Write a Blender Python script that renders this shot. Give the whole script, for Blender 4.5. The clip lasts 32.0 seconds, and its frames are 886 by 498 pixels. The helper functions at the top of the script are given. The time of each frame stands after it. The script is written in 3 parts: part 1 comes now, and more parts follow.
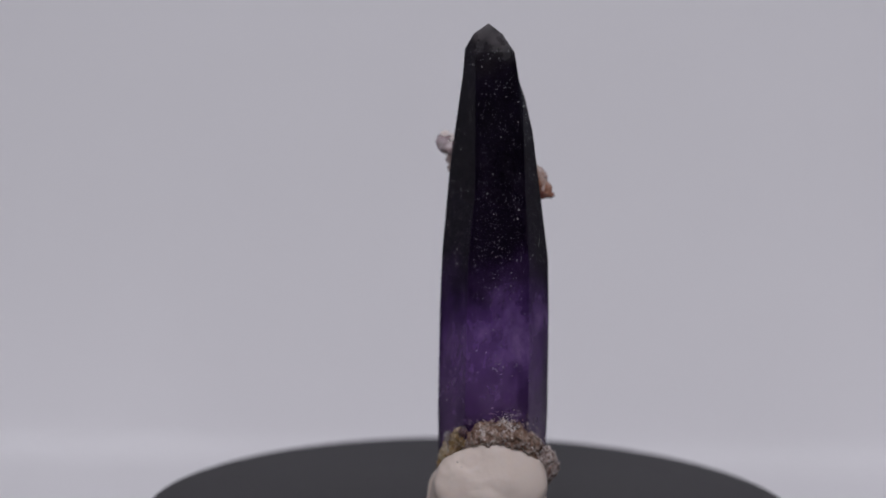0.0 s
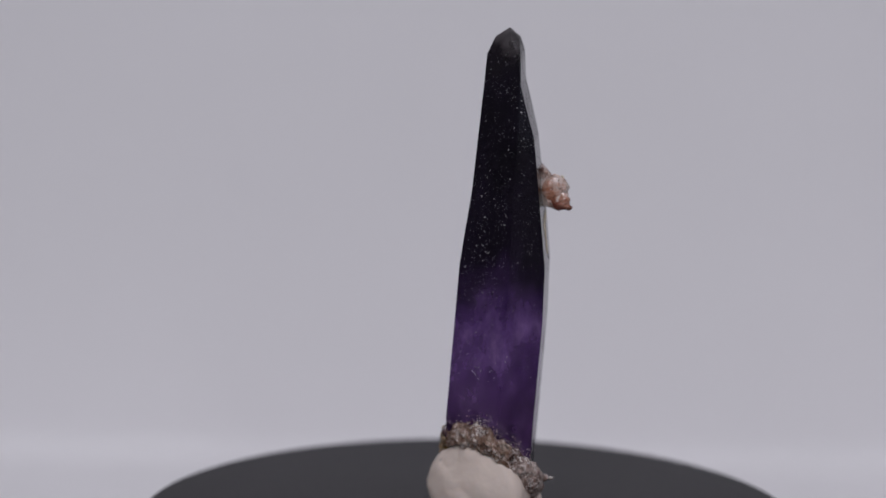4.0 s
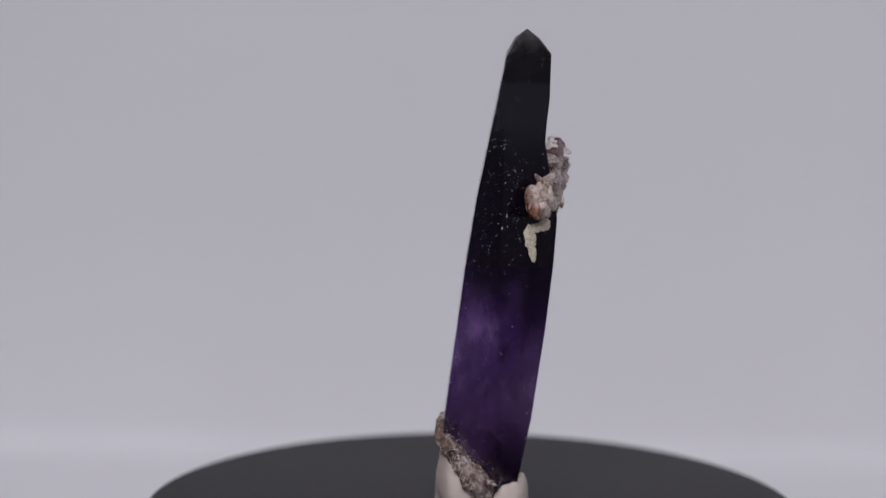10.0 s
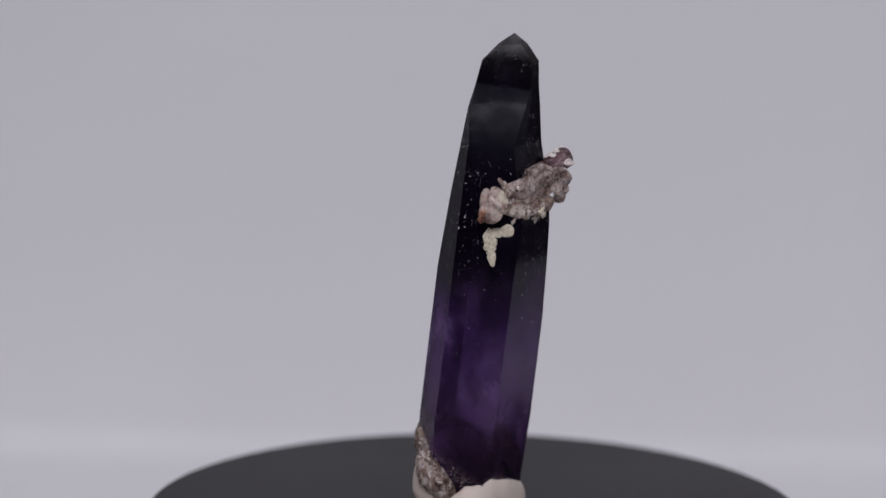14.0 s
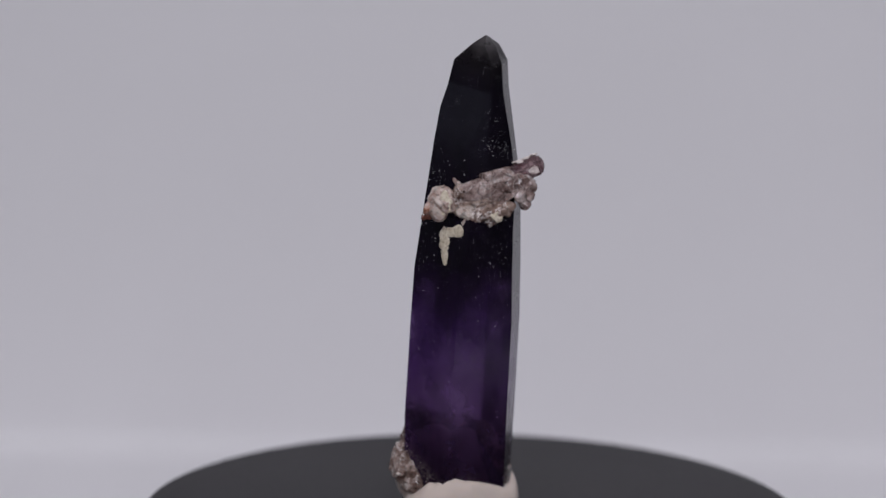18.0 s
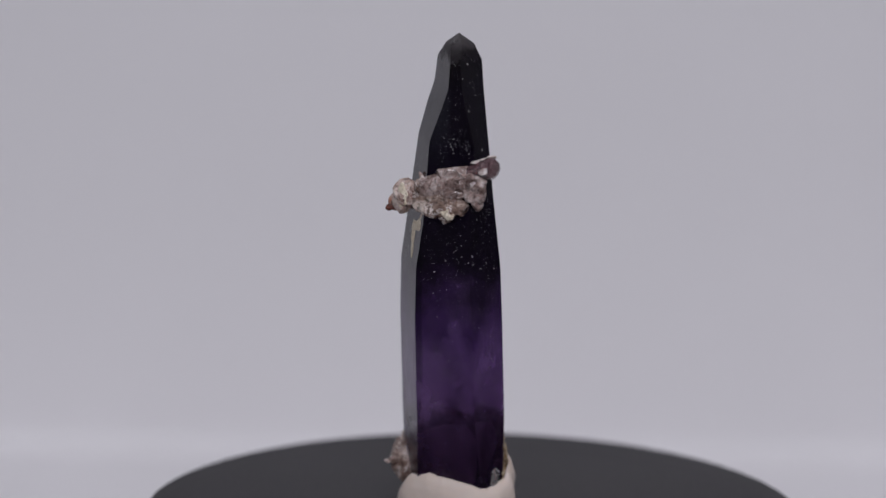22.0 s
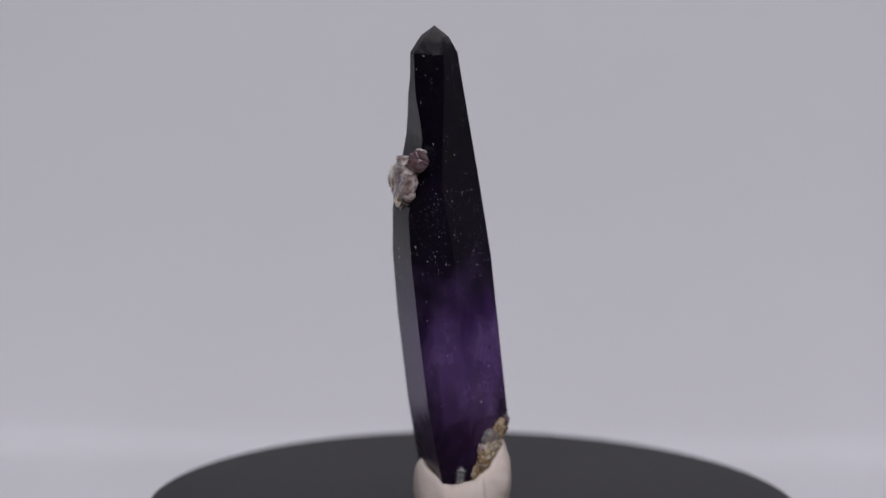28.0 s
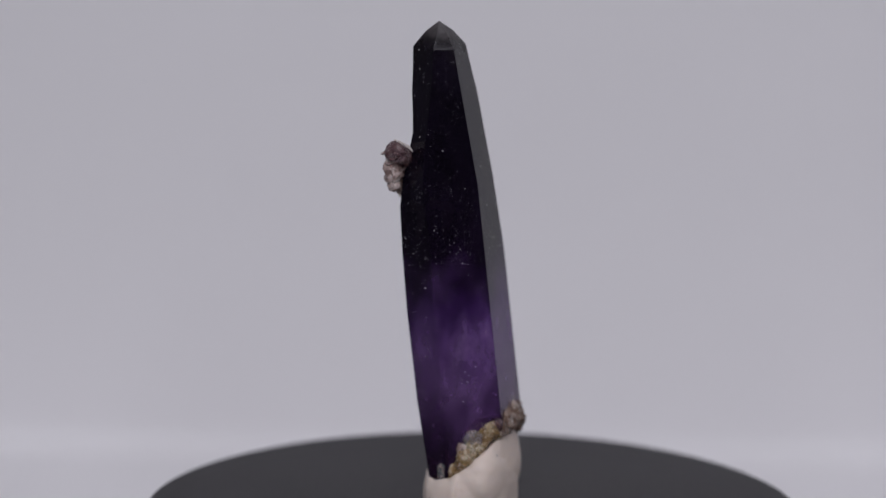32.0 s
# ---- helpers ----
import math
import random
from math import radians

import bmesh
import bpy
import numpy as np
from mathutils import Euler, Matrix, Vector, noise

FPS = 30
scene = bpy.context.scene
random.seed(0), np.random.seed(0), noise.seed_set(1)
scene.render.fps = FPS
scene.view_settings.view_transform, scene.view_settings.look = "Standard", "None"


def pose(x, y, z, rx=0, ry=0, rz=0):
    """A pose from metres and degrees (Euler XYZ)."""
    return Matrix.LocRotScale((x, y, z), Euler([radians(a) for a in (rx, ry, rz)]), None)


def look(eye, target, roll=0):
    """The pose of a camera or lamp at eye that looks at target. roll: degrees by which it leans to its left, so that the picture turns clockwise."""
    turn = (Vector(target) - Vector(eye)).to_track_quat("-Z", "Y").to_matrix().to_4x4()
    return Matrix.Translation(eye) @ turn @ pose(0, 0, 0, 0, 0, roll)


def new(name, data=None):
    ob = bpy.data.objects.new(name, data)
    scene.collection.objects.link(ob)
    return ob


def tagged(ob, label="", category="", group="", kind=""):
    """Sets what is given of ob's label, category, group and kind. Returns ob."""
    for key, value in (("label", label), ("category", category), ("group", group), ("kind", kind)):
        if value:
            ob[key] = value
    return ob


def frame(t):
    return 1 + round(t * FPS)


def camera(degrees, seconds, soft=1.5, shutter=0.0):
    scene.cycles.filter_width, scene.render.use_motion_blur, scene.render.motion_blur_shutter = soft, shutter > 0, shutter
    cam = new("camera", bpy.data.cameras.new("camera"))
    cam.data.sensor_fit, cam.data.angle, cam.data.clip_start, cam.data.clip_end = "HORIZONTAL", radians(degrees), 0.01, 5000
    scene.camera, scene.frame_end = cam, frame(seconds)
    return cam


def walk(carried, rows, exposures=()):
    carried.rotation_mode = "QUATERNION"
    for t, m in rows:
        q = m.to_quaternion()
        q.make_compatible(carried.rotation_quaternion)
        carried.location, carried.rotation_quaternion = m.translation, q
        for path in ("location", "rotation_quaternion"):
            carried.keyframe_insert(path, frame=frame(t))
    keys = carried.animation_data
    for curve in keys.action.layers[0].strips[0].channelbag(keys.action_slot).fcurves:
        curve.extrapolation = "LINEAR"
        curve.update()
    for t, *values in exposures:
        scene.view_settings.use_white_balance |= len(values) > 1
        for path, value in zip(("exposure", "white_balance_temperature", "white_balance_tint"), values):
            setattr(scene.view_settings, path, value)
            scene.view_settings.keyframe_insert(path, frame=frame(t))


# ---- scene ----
import itertools

# camera: a long lens on a stand that settles by a few hundredths of a degree
cam = camera(10.51, 32.0, soft=1.5)
cam.data.dof.use_dof = True
cam.data.dof.focus_distance = 1.045
cam.data.dof.aperture_fstop = 7.5
EYE = Vector((0.0, -1.0342, 0.2777))


def aim(yaw, down, roll):
    """The camera's pose from its turn to the left, its tilt down and its roll, in degrees."""
    a, b = radians(yaw), radians(down)
    return look(EYE, EYE + Vector((-math.sin(a) * math.cos(b), math.cos(a) * math.cos(b), -math.sin(b))), roll)


walk(cam, [(t, aim(a, b, c)) for t, a, b, c in (
    (0, 0.405, 11.858, 0.850), (1, 0.384, 11.858, 0.822), (2, 0.369, 11.848, 0.813), (3, 0.376, 11.848, 0.814), (3.5, 0.364, 11.843, 0.808), (5.5, 0.376, 11.837, 0.782),
    (6, 0.385, 11.834, 0.783), (7, 0.383, 11.842, 0.784), (8, 0.381, 11.857, 0.799), (8.5, 0.396, 11.869, 0.810), (9, 0.423, 11.892, 0.824), (9.5, 0.418, 11.902, 0.825),
    (10, 0.416, 11.908, 0.827), (11, 0.427, 11.910, 0.818), (12, 0.436, 11.897, 0.815), (13, 0.444, 11.899, 0.811), (14, 0.444, 11.905, 0.821), (14.5, 0.442, 11.905, 0.819),
    (16.5, 0.414, 11.901, 0.809), (17, 0.411, 11.903, 0.809), (18, 0.398, 11.899, 0.792), (19, 0.404, 11.903, 0.776), (20, 0.421, 11.903, 0.763), (21, 0.398, 11.910, 0.727),
    (22, 0.411, 11.910, 0.699), (23, 0.403, 11.908, 0.699), (23.5, 0.427, 11.896, 0.702), (24, 0.438, 11.905, 0.708), (25, 0.454, 11.915, 0.726), (25.5, 0.443, 11.916, 0.725),
    (27.5, 0.427, 11.922, 0.687), (28, 0.426, 11.927, 0.689), (29, 0.416, 11.930, 0.686), (30, 0.411, 11.930, 0.689), (31, 0.415, 11.932, 0.694), (32, 0.418, 11.923, 0.709),
)])

# ---------------------------------------------------------------- light
world = bpy.data.worlds.new("room_air")
scene.world = world
world.use_nodes = True
world.node_tree.nodes["Background"].inputs[0].default_value = (0.5, 0.5, 0.53, 1)
world.node_tree.nodes["Background"].inputs[1].default_value = 0.05


def area_lamp(name, eye, target, w, h, watts, color):
    d = bpy.data.lights.new(name, "AREA")
    d.shape, d.size, d.size_y, d.energy, d.color = "RECTANGLE", w, h, watts, color
    ob = new(name, d)
    ob.matrix_world = look(eye, target)
    return ob


area_lamp("softbox_lamp", (0.03, 0.08, 0.85), (0.03, 0.08, 0.0), 0.6, 0.40, 1.3, (0.975, 0.965, 1.06))
area_lamp("front_lamp", (-0.03, -0.70, 0.56), (0.0, 0.03, 0.08), 0.64, 0.24, 4.3, (0.975, 0.965, 1.06))
scene.view_settings.exposure = 0.0


# ---------------------------------------------------------------- materials
class Mat:
    """A node material with a Principled surface."""

    def __init__(self, name):
        self.m = bpy.data.materials.new(name)
        self.m.use_nodes = True
        self.t = self.m.node_tree
        self.p = self.t.nodes["Principled BSDF"]
        self.co = self.t.nodes.new("ShaderNodeTexCoord").outputs["Object"]

    def node(self, kind, **sockets):
        n = self.t.nodes.new(kind)
        for k, v in sockets.items():
            self.put(n.inputs[k.replace("_", " ")], v)
        return n

    def put(self, socket, v):
        if isinstance(v, bpy.types.NodeSocket):
            self.t.links.new(v, socket)
        else:
            socket.default_value = v

    def set(self, **sockets):
        for k, v in sockets.items():
            self.put(self.p.inputs[k.replace("_", " ")], v)
        return self

    def noise(self, scale, detail=4.0, rough=0.55, co=None):
        return self.node("ShaderNodeTexNoise", Vector=co or self.co, Scale=scale, Detail=detail, Roughness=rough).outputs["Fac"]

    def ramp(self, fac, stops, mode="LINEAR"):
        n = self.node("ShaderNodeValToRGB", Fac=fac)
        n.color_ramp.interpolation = mode
        e = n.color_ramp.elements
        while len(e) < len(stops):
            e.new(0.5)
        for el, (pos, col) in zip(e, stops):
            el.position, el.color = pos, (*col, 1) if len(col) == 3 else col
        return n.outputs["Color"]

    def grey(self, fac, a, b, lo=0.0, hi=1.0):
        n = self.node("ShaderNodeMapRange", Value=fac, From_Min=lo, From_Max=hi, To_Min=a, To_Max=b)
        return n.outputs["Result"]

    def mix(self, fac, a, b, blend="MIX"):
        n = self.t.nodes.new("ShaderNodeMix")
        n.data_type, n.blend_type = "RGBA", blend
        self.put(n.inputs[0], fac)
        self.put(n.inputs[6], a if isinstance(a, bpy.types.NodeSocket) else (*a, 1))
        self.put(n.inputs[7], b if isinstance(b, bpy.types.NodeSocket) else (*b, 1))
        return n.outputs[2]

    def calc(self, op, a, b=0.0):
        n = self.t.nodes.new("ShaderNodeMath")
        n.operation = op
        self.put(n.inputs[0], a)
        self.put(n.inputs[1], b)
        return n.outputs[0]

    def bump(self, height, strength, distance):
        n = self.node("ShaderNodeBump", Height=height, Strength=strength, Distance=distance)
        self.t.links.new(n.outputs["Normal"], self.p.inputs["Normal"])
        return self

    def xyz(self):
        return self.node("ShaderNodeSeparateXYZ", Vector=self.co).outputs


def stretched(m, sx, sy, sz):
    return m.node("ShaderNodeMapping", Vector=m.co, Scale=(sx, sy, sz)).outputs["Vector"]


def make_paper():
    m = Mat("white_backdrop_paper")
    m.set(Base_Color=m.mix(m.noise(9, 3), (0.80, 0.79, 0.80), (0.84, 0.83, 0.84)), Roughness=0.9)
    return m.bump(m.noise(900, 3), 0.08, 0.0004).m


def make_wall(name, a, b):
    m = Mat(name)
    m.set(Base_Color=m.mix(m.noise(6, 5), a, b), Roughness=0.85)
    return m.bump(m.noise(300, 3), 0.1, 0.001).m


def make_plate():
    m = Mat("matte_dark_plate")
    fine = m.noise(1400, 3)
    m.set(Base_Color=m.mix(m.noise(60, 5), (0.024, 0.0225, 0.025), (0.031, 0.029, 0.0325)), Roughness=m.grey(fine, 0.55, 0.75), IOR=1.4)
    return m.bump(fine, 0.25, 0.0001).m


def make_putty():
    m = Mat("off_white_putty")
    specks = m.grey(m.node("ShaderNodeTexVoronoi", Vector=m.co, Scale=330).outputs["Distance"], 1, 0, 0.06, 0.12)
    keep = m.grey(m.noise(170, 1), 0, 1, 0.54, 0.60)
    base = m.mix(m.noise(160, 5), (0.73, 0.615, 0.535), (0.80, 0.69, 0.61))
    base = m.mix(m.grey(m.noise(55, 4), 0, 0.3, 0.5, 0.75), base, (0.50, 0.45, 0.42))
    m.set(Base_Color=m.mix(m.calc("MULTIPLY", specks, keep), base, (0.34, 0.30, 0.27)), Roughness=0.62, Subsurface_Weight=0.12,
          Subsurface_Radius=(0.002, 0.0015, 0.001), Subsurface_Scale=1.0)
    return m.bump(m.noise(520, 5), 0.35, 0.0004).m


def make_amethyst():
    """Zoned quartz: smoky black above, violet below and paler towards one side, a grey tip."""
    m = Mat("zoned_amethyst")
    wave = m.noise(70, 4)
    z = m.calc("ADD", m.xyz()["Z"], m.grey(wave, -0.007, 0.007, 0.25, 0.75))
    up = m.calc("DIVIDE", z, 0.11)
    zone = m.ramp(up, [
        (0.10, (0.112, 0.046, 0.170)), (0.25, (0.118, 0.052, 0.184)), (0.36, (0.104, 0.040, 0.196)), (0.43, (0.060, 0.020, 0.124)),
        (0.49, (0.022, 0.009, 0.040)), (0.54, (0.010, 0.006, 0.016)), (0.90, (0.010, 0.007, 0.015)), (0.942, (0.020, 0.016, 0.020)), (0.962, (0.085, 0.075, 0.080)), (1.0, (0.15, 0.138, 0.142))])
    cloud = m.noise(95, 7, 0.62, stretched(m, 1, 1, 0.6))
    wisp = m.grey(m.noise(300, 5, 0.65, stretched(m, 1, 1, 0.4)), 0.65, 1.35, 0.3, 0.7)
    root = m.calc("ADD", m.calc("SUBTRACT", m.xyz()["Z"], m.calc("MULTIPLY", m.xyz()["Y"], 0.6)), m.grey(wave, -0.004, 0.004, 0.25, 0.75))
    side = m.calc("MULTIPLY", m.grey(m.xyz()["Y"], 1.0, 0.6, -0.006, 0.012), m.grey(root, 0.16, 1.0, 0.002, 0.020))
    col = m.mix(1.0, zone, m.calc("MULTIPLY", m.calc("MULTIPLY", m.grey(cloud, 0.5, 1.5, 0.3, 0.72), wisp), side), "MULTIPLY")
    milk = m.calc("MULTIPLY", m.grey(cloud, 0, 1, 0.43, 0.66), m.ramp(up, [(0.08, (0, 0, 0)), (0.2, (1, 1, 1)), (0.40, (1, 1, 1)), (0.52, (0, 0, 0))]))
    milk = m.calc("MULTIPLY", milk, side)
    col = m.mix(m.calc("MULTIPLY", milk, 0.7), col, (0.23, 0.145, 0.30))
    above = m.calc("ADD", m.calc("ADD", m.xyz()["Z"], m.calc("MULTIPLY", m.xyz()["Y"], 1.05)), m.calc("MULTIPLY", m.xyz()["X"], 0.3))
    web = m.calc("ABSOLUTE", m.calc("SUBTRACT", m.noise(720, 5, 0.65), 0.5))
    frosted = m.calc("MULTIPLY", m.calc("MULTIPLY", m.grey(web, 0.9, 0, 0.0, 0.05), m.grey(above, 1, 0, 0.0180, 0.0240)), m.calc("MULTIPLY", m.grey(m.noise(300, 3), 0, 1, 0.42, 0.62), m.grey(m.xyz()["X"], 0, 1, 0.001, 0.008)))
    col = m.mix(frosted, col, (0.66, 0.56, 0.53))
    height = m.calc("DIVIDE", m.calc("ADD", m.xyz()["Z"], m.grey(m.noise(240, 5, 0.65), -0.0022, 0.0022, 0.3, 0.7)), 0.11)
    clear = m.calc("SUBTRACT", m.ramp(height, [(0.36, (0.72, 0.72, 0.72)), (0.52, (0.42, 0.42, 0.42)), (0.925, (0.42, 0.42, 0.42)), (0.965, (0.3, 0.3, 0.3))]), m.calc("ADD", m.calc("MULTIPLY", milk, 0.5), m.calc("MULTIPLY", frosted, 0.3)))
    frost = m.ramp(height, [(0.0, (0.26, 0.26, 0.26)), (0.30, (0.22, 0.22, 0.22)), (0.45, (0.15, 0.15, 0.15)), (0.55, (0.10, 0.10, 0.10)), (0.925, (0.12, 0.12, 0.12)), (0.965, (0.40, 0.40, 0.40)), (1.0, (0.4, 0.4, 0.4))])
    level = m.calc("DIVIDE", m.calc("ADD", m.xyz()["Z"], m.calc("MULTIPLY", m.xyz()["Y"], 0.12)), 0.11)
    # sheen on the first face's upper band: rougher, its bluish reflection put into the colour
    band = m.ramp(level, [(0.74, (0, 0, 0)), (0.83, (1, 1, 1)), (0.899, (1, 1, 1)), (0.903, (0, 0, 0))])
    out = m.calc("ADD", m.calc("MULTIPLY", m.xyz()["X"], 0.867), m.calc("MULTIPLY", m.xyz()["Y"], 0.498))
    etch_sheen = m.calc("MULTIPLY", band, m.grey(out, 0, 1, 0.0094, 0.0099))
    frost = m.calc("ADD", frost, m.calc("MULTIPLY", etch_sheen, 0.09))
    col = m.mix(m.calc("MULTIPLY", etch_sheen, m.grey(m.noise(420, 5, 0.65, stretched(m, 1, 1, 3)), 0.4, 1.0, 0.35, 0.65)), col, (0.023, 0.023, 0.032))
    m.set(Base_Color=col, Roughness=m.calc("MULTIPLY", frost, m.grey(m.noise(240, 5), 0.7, 1.3, 0.35, 0.7)), IOR=1.42, Transmission_Weight=clear, Specular_IOR_Level=0.15)
    return m.bump(m.noise(160, 5, 0.6, stretched(m, 1, 1, 9)), 0.10, 0.00016).m


def make_lace(name, deep, mid, pale, lace=0.6, clear=0.3, at=0.5, low=None, relief=0.5, dull=0.28, mesh=640, width=0.035):
    """Glassy quartz overgrown with a lacy white frost: cloudy colour, thin pale filaments, dark pits. low: heights (m) between which it pales upwards."""
    m = Mat(name)
    bend = m.node("ShaderNodeTexNoise", Vector=m.co, Scale=420, Detail=3.0).outputs["Color"]
    warped = m.node("ShaderNodeMix")
    warped.data_type = "VECTOR"
    m.put(warped.inputs[0], 0.0012)
    m.put(warped.inputs[4], m.co)
    m.put(warped.inputs[5], bend)
    co = warped.outputs[1]
    cloud = m.noise(250, 6, 0.62, co)
    if low:
        cloud = m.calc("ADD", cloud, m.grey(m.xyz()["Z"], -0.14, 0.14, *low))
    col = m.ramp(cloud, [(at - 0.16, deep), (at, mid), (at + 0.15, pale)])
    web = m.calc("ABSOLUTE", m.calc("SUBTRACT", m.noise(mesh, 4, 0.6, co), 0.5))
    patchy = m.grey(m.noise(330, 3, 0.5), 0.15, 1.0, 0.42, 0.6)
    thread = m.calc("MULTIPLY", m.grey(web, lace, 0, 0.006, width), patchy)
    col = m.mix(thread, col, (0.84, 0.77, 0.73))
    pits = m.grey(m.noise(1100, 4, 0.6, co), 0.4, 1.0, 0.34, 0.46)
    col = m.mix(1.0, col, pits, "MULTIPLY")
    m.set(Base_Color=col, Roughness=m.grey(m.noise(900, 3), 0.05, dull, 0.35, 0.65), IOR=1.54, Subsurface_Weight=0.25, Subsurface_Radius=(0.0016, 0.0011, 0.0010), Subsurface_Scale=0.6,
          Transmission_Weight=m.calc("SUBTRACT", clear, m.calc("MULTIPLY", thread, clear)))
    height = m.calc("ADD", m.calc("MULTIPLY", thread, 0.3), m.noise(620, 5, 0.6, co))
    return m.bump(height, relief, 0.0006).m


def make_crumb(name, a, b, c):
    m = Mat(name)
    col = m.mix(m.grey(m.noise(900, 4), 0, 1, 0.4, 0.6), a, b)
    m.set(Base_Color=m.mix(m.grey(m.noise(2400, 4), 0, 0.8, 0.5, 0.62), col, c), Roughness=0.6)
    return m.bump(m.noise(2600, 4), 0.6, 0.0003).m


PAPER = make_paper()
# three greys for the unseen walls, chosen for what the facets mirror
WALL = make_wall("grey_unseen_wall", (0.24, 0.24, 0.25), (0.29, 0.29, 0.30))
LIGHT_WALL = make_wall("light_unseen_wall", (0.58, 0.57, 0.58), (0.64, 0.63, 0.64))
DARK_WALL = make_wall("dark_unseen_wall", (0.075, 0.073, 0.08), (0.10, 0.098, 0.105))
PLATE, PUTTY, AMETHYST = make_plate(), make_putty(), make_amethyst()
MAUVE = make_lace("glassy_mauve_quartz", (0.11, 0.062, 0.054), (0.43, 0.315, 0.285), (0.80, 0.70, 0.66), 0.5, 0.3, 0.49, None, 0.16, 0.14)
PALE = make_lace("pale_mauve_druse", (0.22, 0.13, 0.11), (0.55, 0.42, 0.37), (0.82, 0.73, 0.68), 0.8, 0.2, 0.48)
SMOKY = make_lace("smoky_glassy_quartz", (0.10, 0.04, 0.05), (0.30, 0.17, 0.19), (0.50, 0.38, 0.39), 0.25, 0.7, 0.5, None, 0.25, 0.12)
LOBE = make_lace("brownish_pink_quartz", (0.22, 0.11, 0.085), (0.57, 0.42, 0.36), (0.82, 0.72, 0.65), 0.6, 0.2, 0.48, None, 0.25, 0.2)
CLEAR = make_lace("clear_grey_quartz", (0.46, 0.37, 0.36), (0.78, 0.70, 0.69), (0.90, 0.85, 0.83), 0.4, 0.8, 0.48, None, 0.3, 0.12)
PEACH = make_lace("iron_stained_quartz", (0.19, 0.06, 0.04), (0.52, 0.25, 0.16), (0.84, 0.70, 0.63), 0.2, 0.35, 0.5, (0.0695, 0.0775), 0.35, 0.2)
DRUSE = make_lace("warm_brown_druse", (0.085, 0.046, 0.036), (0.40, 0.28, 0.225), (0.76, 0.65, 0.57), 0.95, 0.22, 0.49, None, 0.55, 0.26, 520, 0.05)
CRUST = make_lace("frosted_brown_crust", (0.085, 0.043, 0.032), (0.32, 0.20, 0.145), (0.68, 0.55, 0.46), 0.7, 0.35, 0.5, None, 0.5, 0.24, 470, 0.05)
FROSTED = make_lace("frosted_mauve_crust", (0.085, 0.045, 0.038), (0.30, 0.20, 0.165), (0.70, 0.585, 0.53), 0.8, 0.35, 0.5, None, 0.5, 0.24, 470, 0.05)
CREAM = make_crumb("cream_mineral_crust", (0.66, 0.58, 0.44), (0.80, 0.73, 0.60), (0.42, 0.34, 0.23))
OCHRE = make_lace("golden_ochre_quartz", (0.16, 0.085, 0.03), (0.42, 0.28, 0.13), (0.72, 0.60, 0.42), 0.6, 0.3)
FRINGE = make_crumb("whitish_mauve_crust", (0.70, 0.62, 0.58), (0.84, 0.78, 0.74), (0.46, 0.38, 0.34))


def make_fleck():
    m = Mat("pale_inclusion")
    m.set(Base_Color=m.ramp(m.node("ShaderNodeNewGeometry").outputs["Random Per Island"], [(0.0, (0.035, 0.035, 0.04)), (0.5, (0.10, 0.10, 0.11)), (0.82, (0.36, 0.36, 0.37)), (1.0, (0.85, 0.84, 0.82))]), Roughness=0.4)
    return m.m


FLECK = make_fleck()


# ---------------------------------------------------------------- mesh helpers
def part(name, bm, material, parent=None, label="", smooth=False, split=None):
    """Links a bmesh as one mesh object, under a thing or part if one is given."""
    me = bpy.data.meshes.new(name)
    bmesh.ops.recalc_face_normals(bm, faces=bm.faces)
    for f in bm.faces:
        f.smooth = smooth
    if split is not None:
        for e in bm.edges:
            e.smooth = len(e.link_faces) == 2 and e.calc_face_angle(0) < split
    bm.to_mesh(me)
    bm.free()
    me.materials.append(material)
    ob = new(name, me)
    ob.parent = parent
    return tagged(ob, label)


def box_bm(x0, x1, y0, y1, z0, z1, bevel=0.0):
    bm = bmesh.new()
    bmesh.ops.create_cube(bm, size=1, matrix=Matrix.LocRotScale(((x0 + x1) / 2, (y0 + y1) / 2, (z0 + z1) / 2), None, (x1 - x0, y1 - y0, z1 - z0)))
    if bevel:
        bmesh.ops.bevel(bm, geom=bm.edges[:], offset=bevel, segments=2, affect="EDGES")
    return bm


def lathe(profile, n=160, centre=(0, 0)):
    """A closed solid of revolution from (radius, height) pairs, bottom to top."""
    bm = bmesh.new()
    rings = [[bm.verts.new((centre[0] + r * math.cos(2 * math.pi * i / n), centre[1] + r * math.sin(2 * math.pi * i / n), z)) for i in range(n)] for r, z in profile]
    for a, b in zip(rings, rings[1:]):
        for i in range(n):
            bm.faces.new((a[i], a[(i + 1) % n], b[(i + 1) % n], b[i]))
    bm.faces.new(rings[0][::-1])
    bm.faces.new(rings[-1])
    return bm


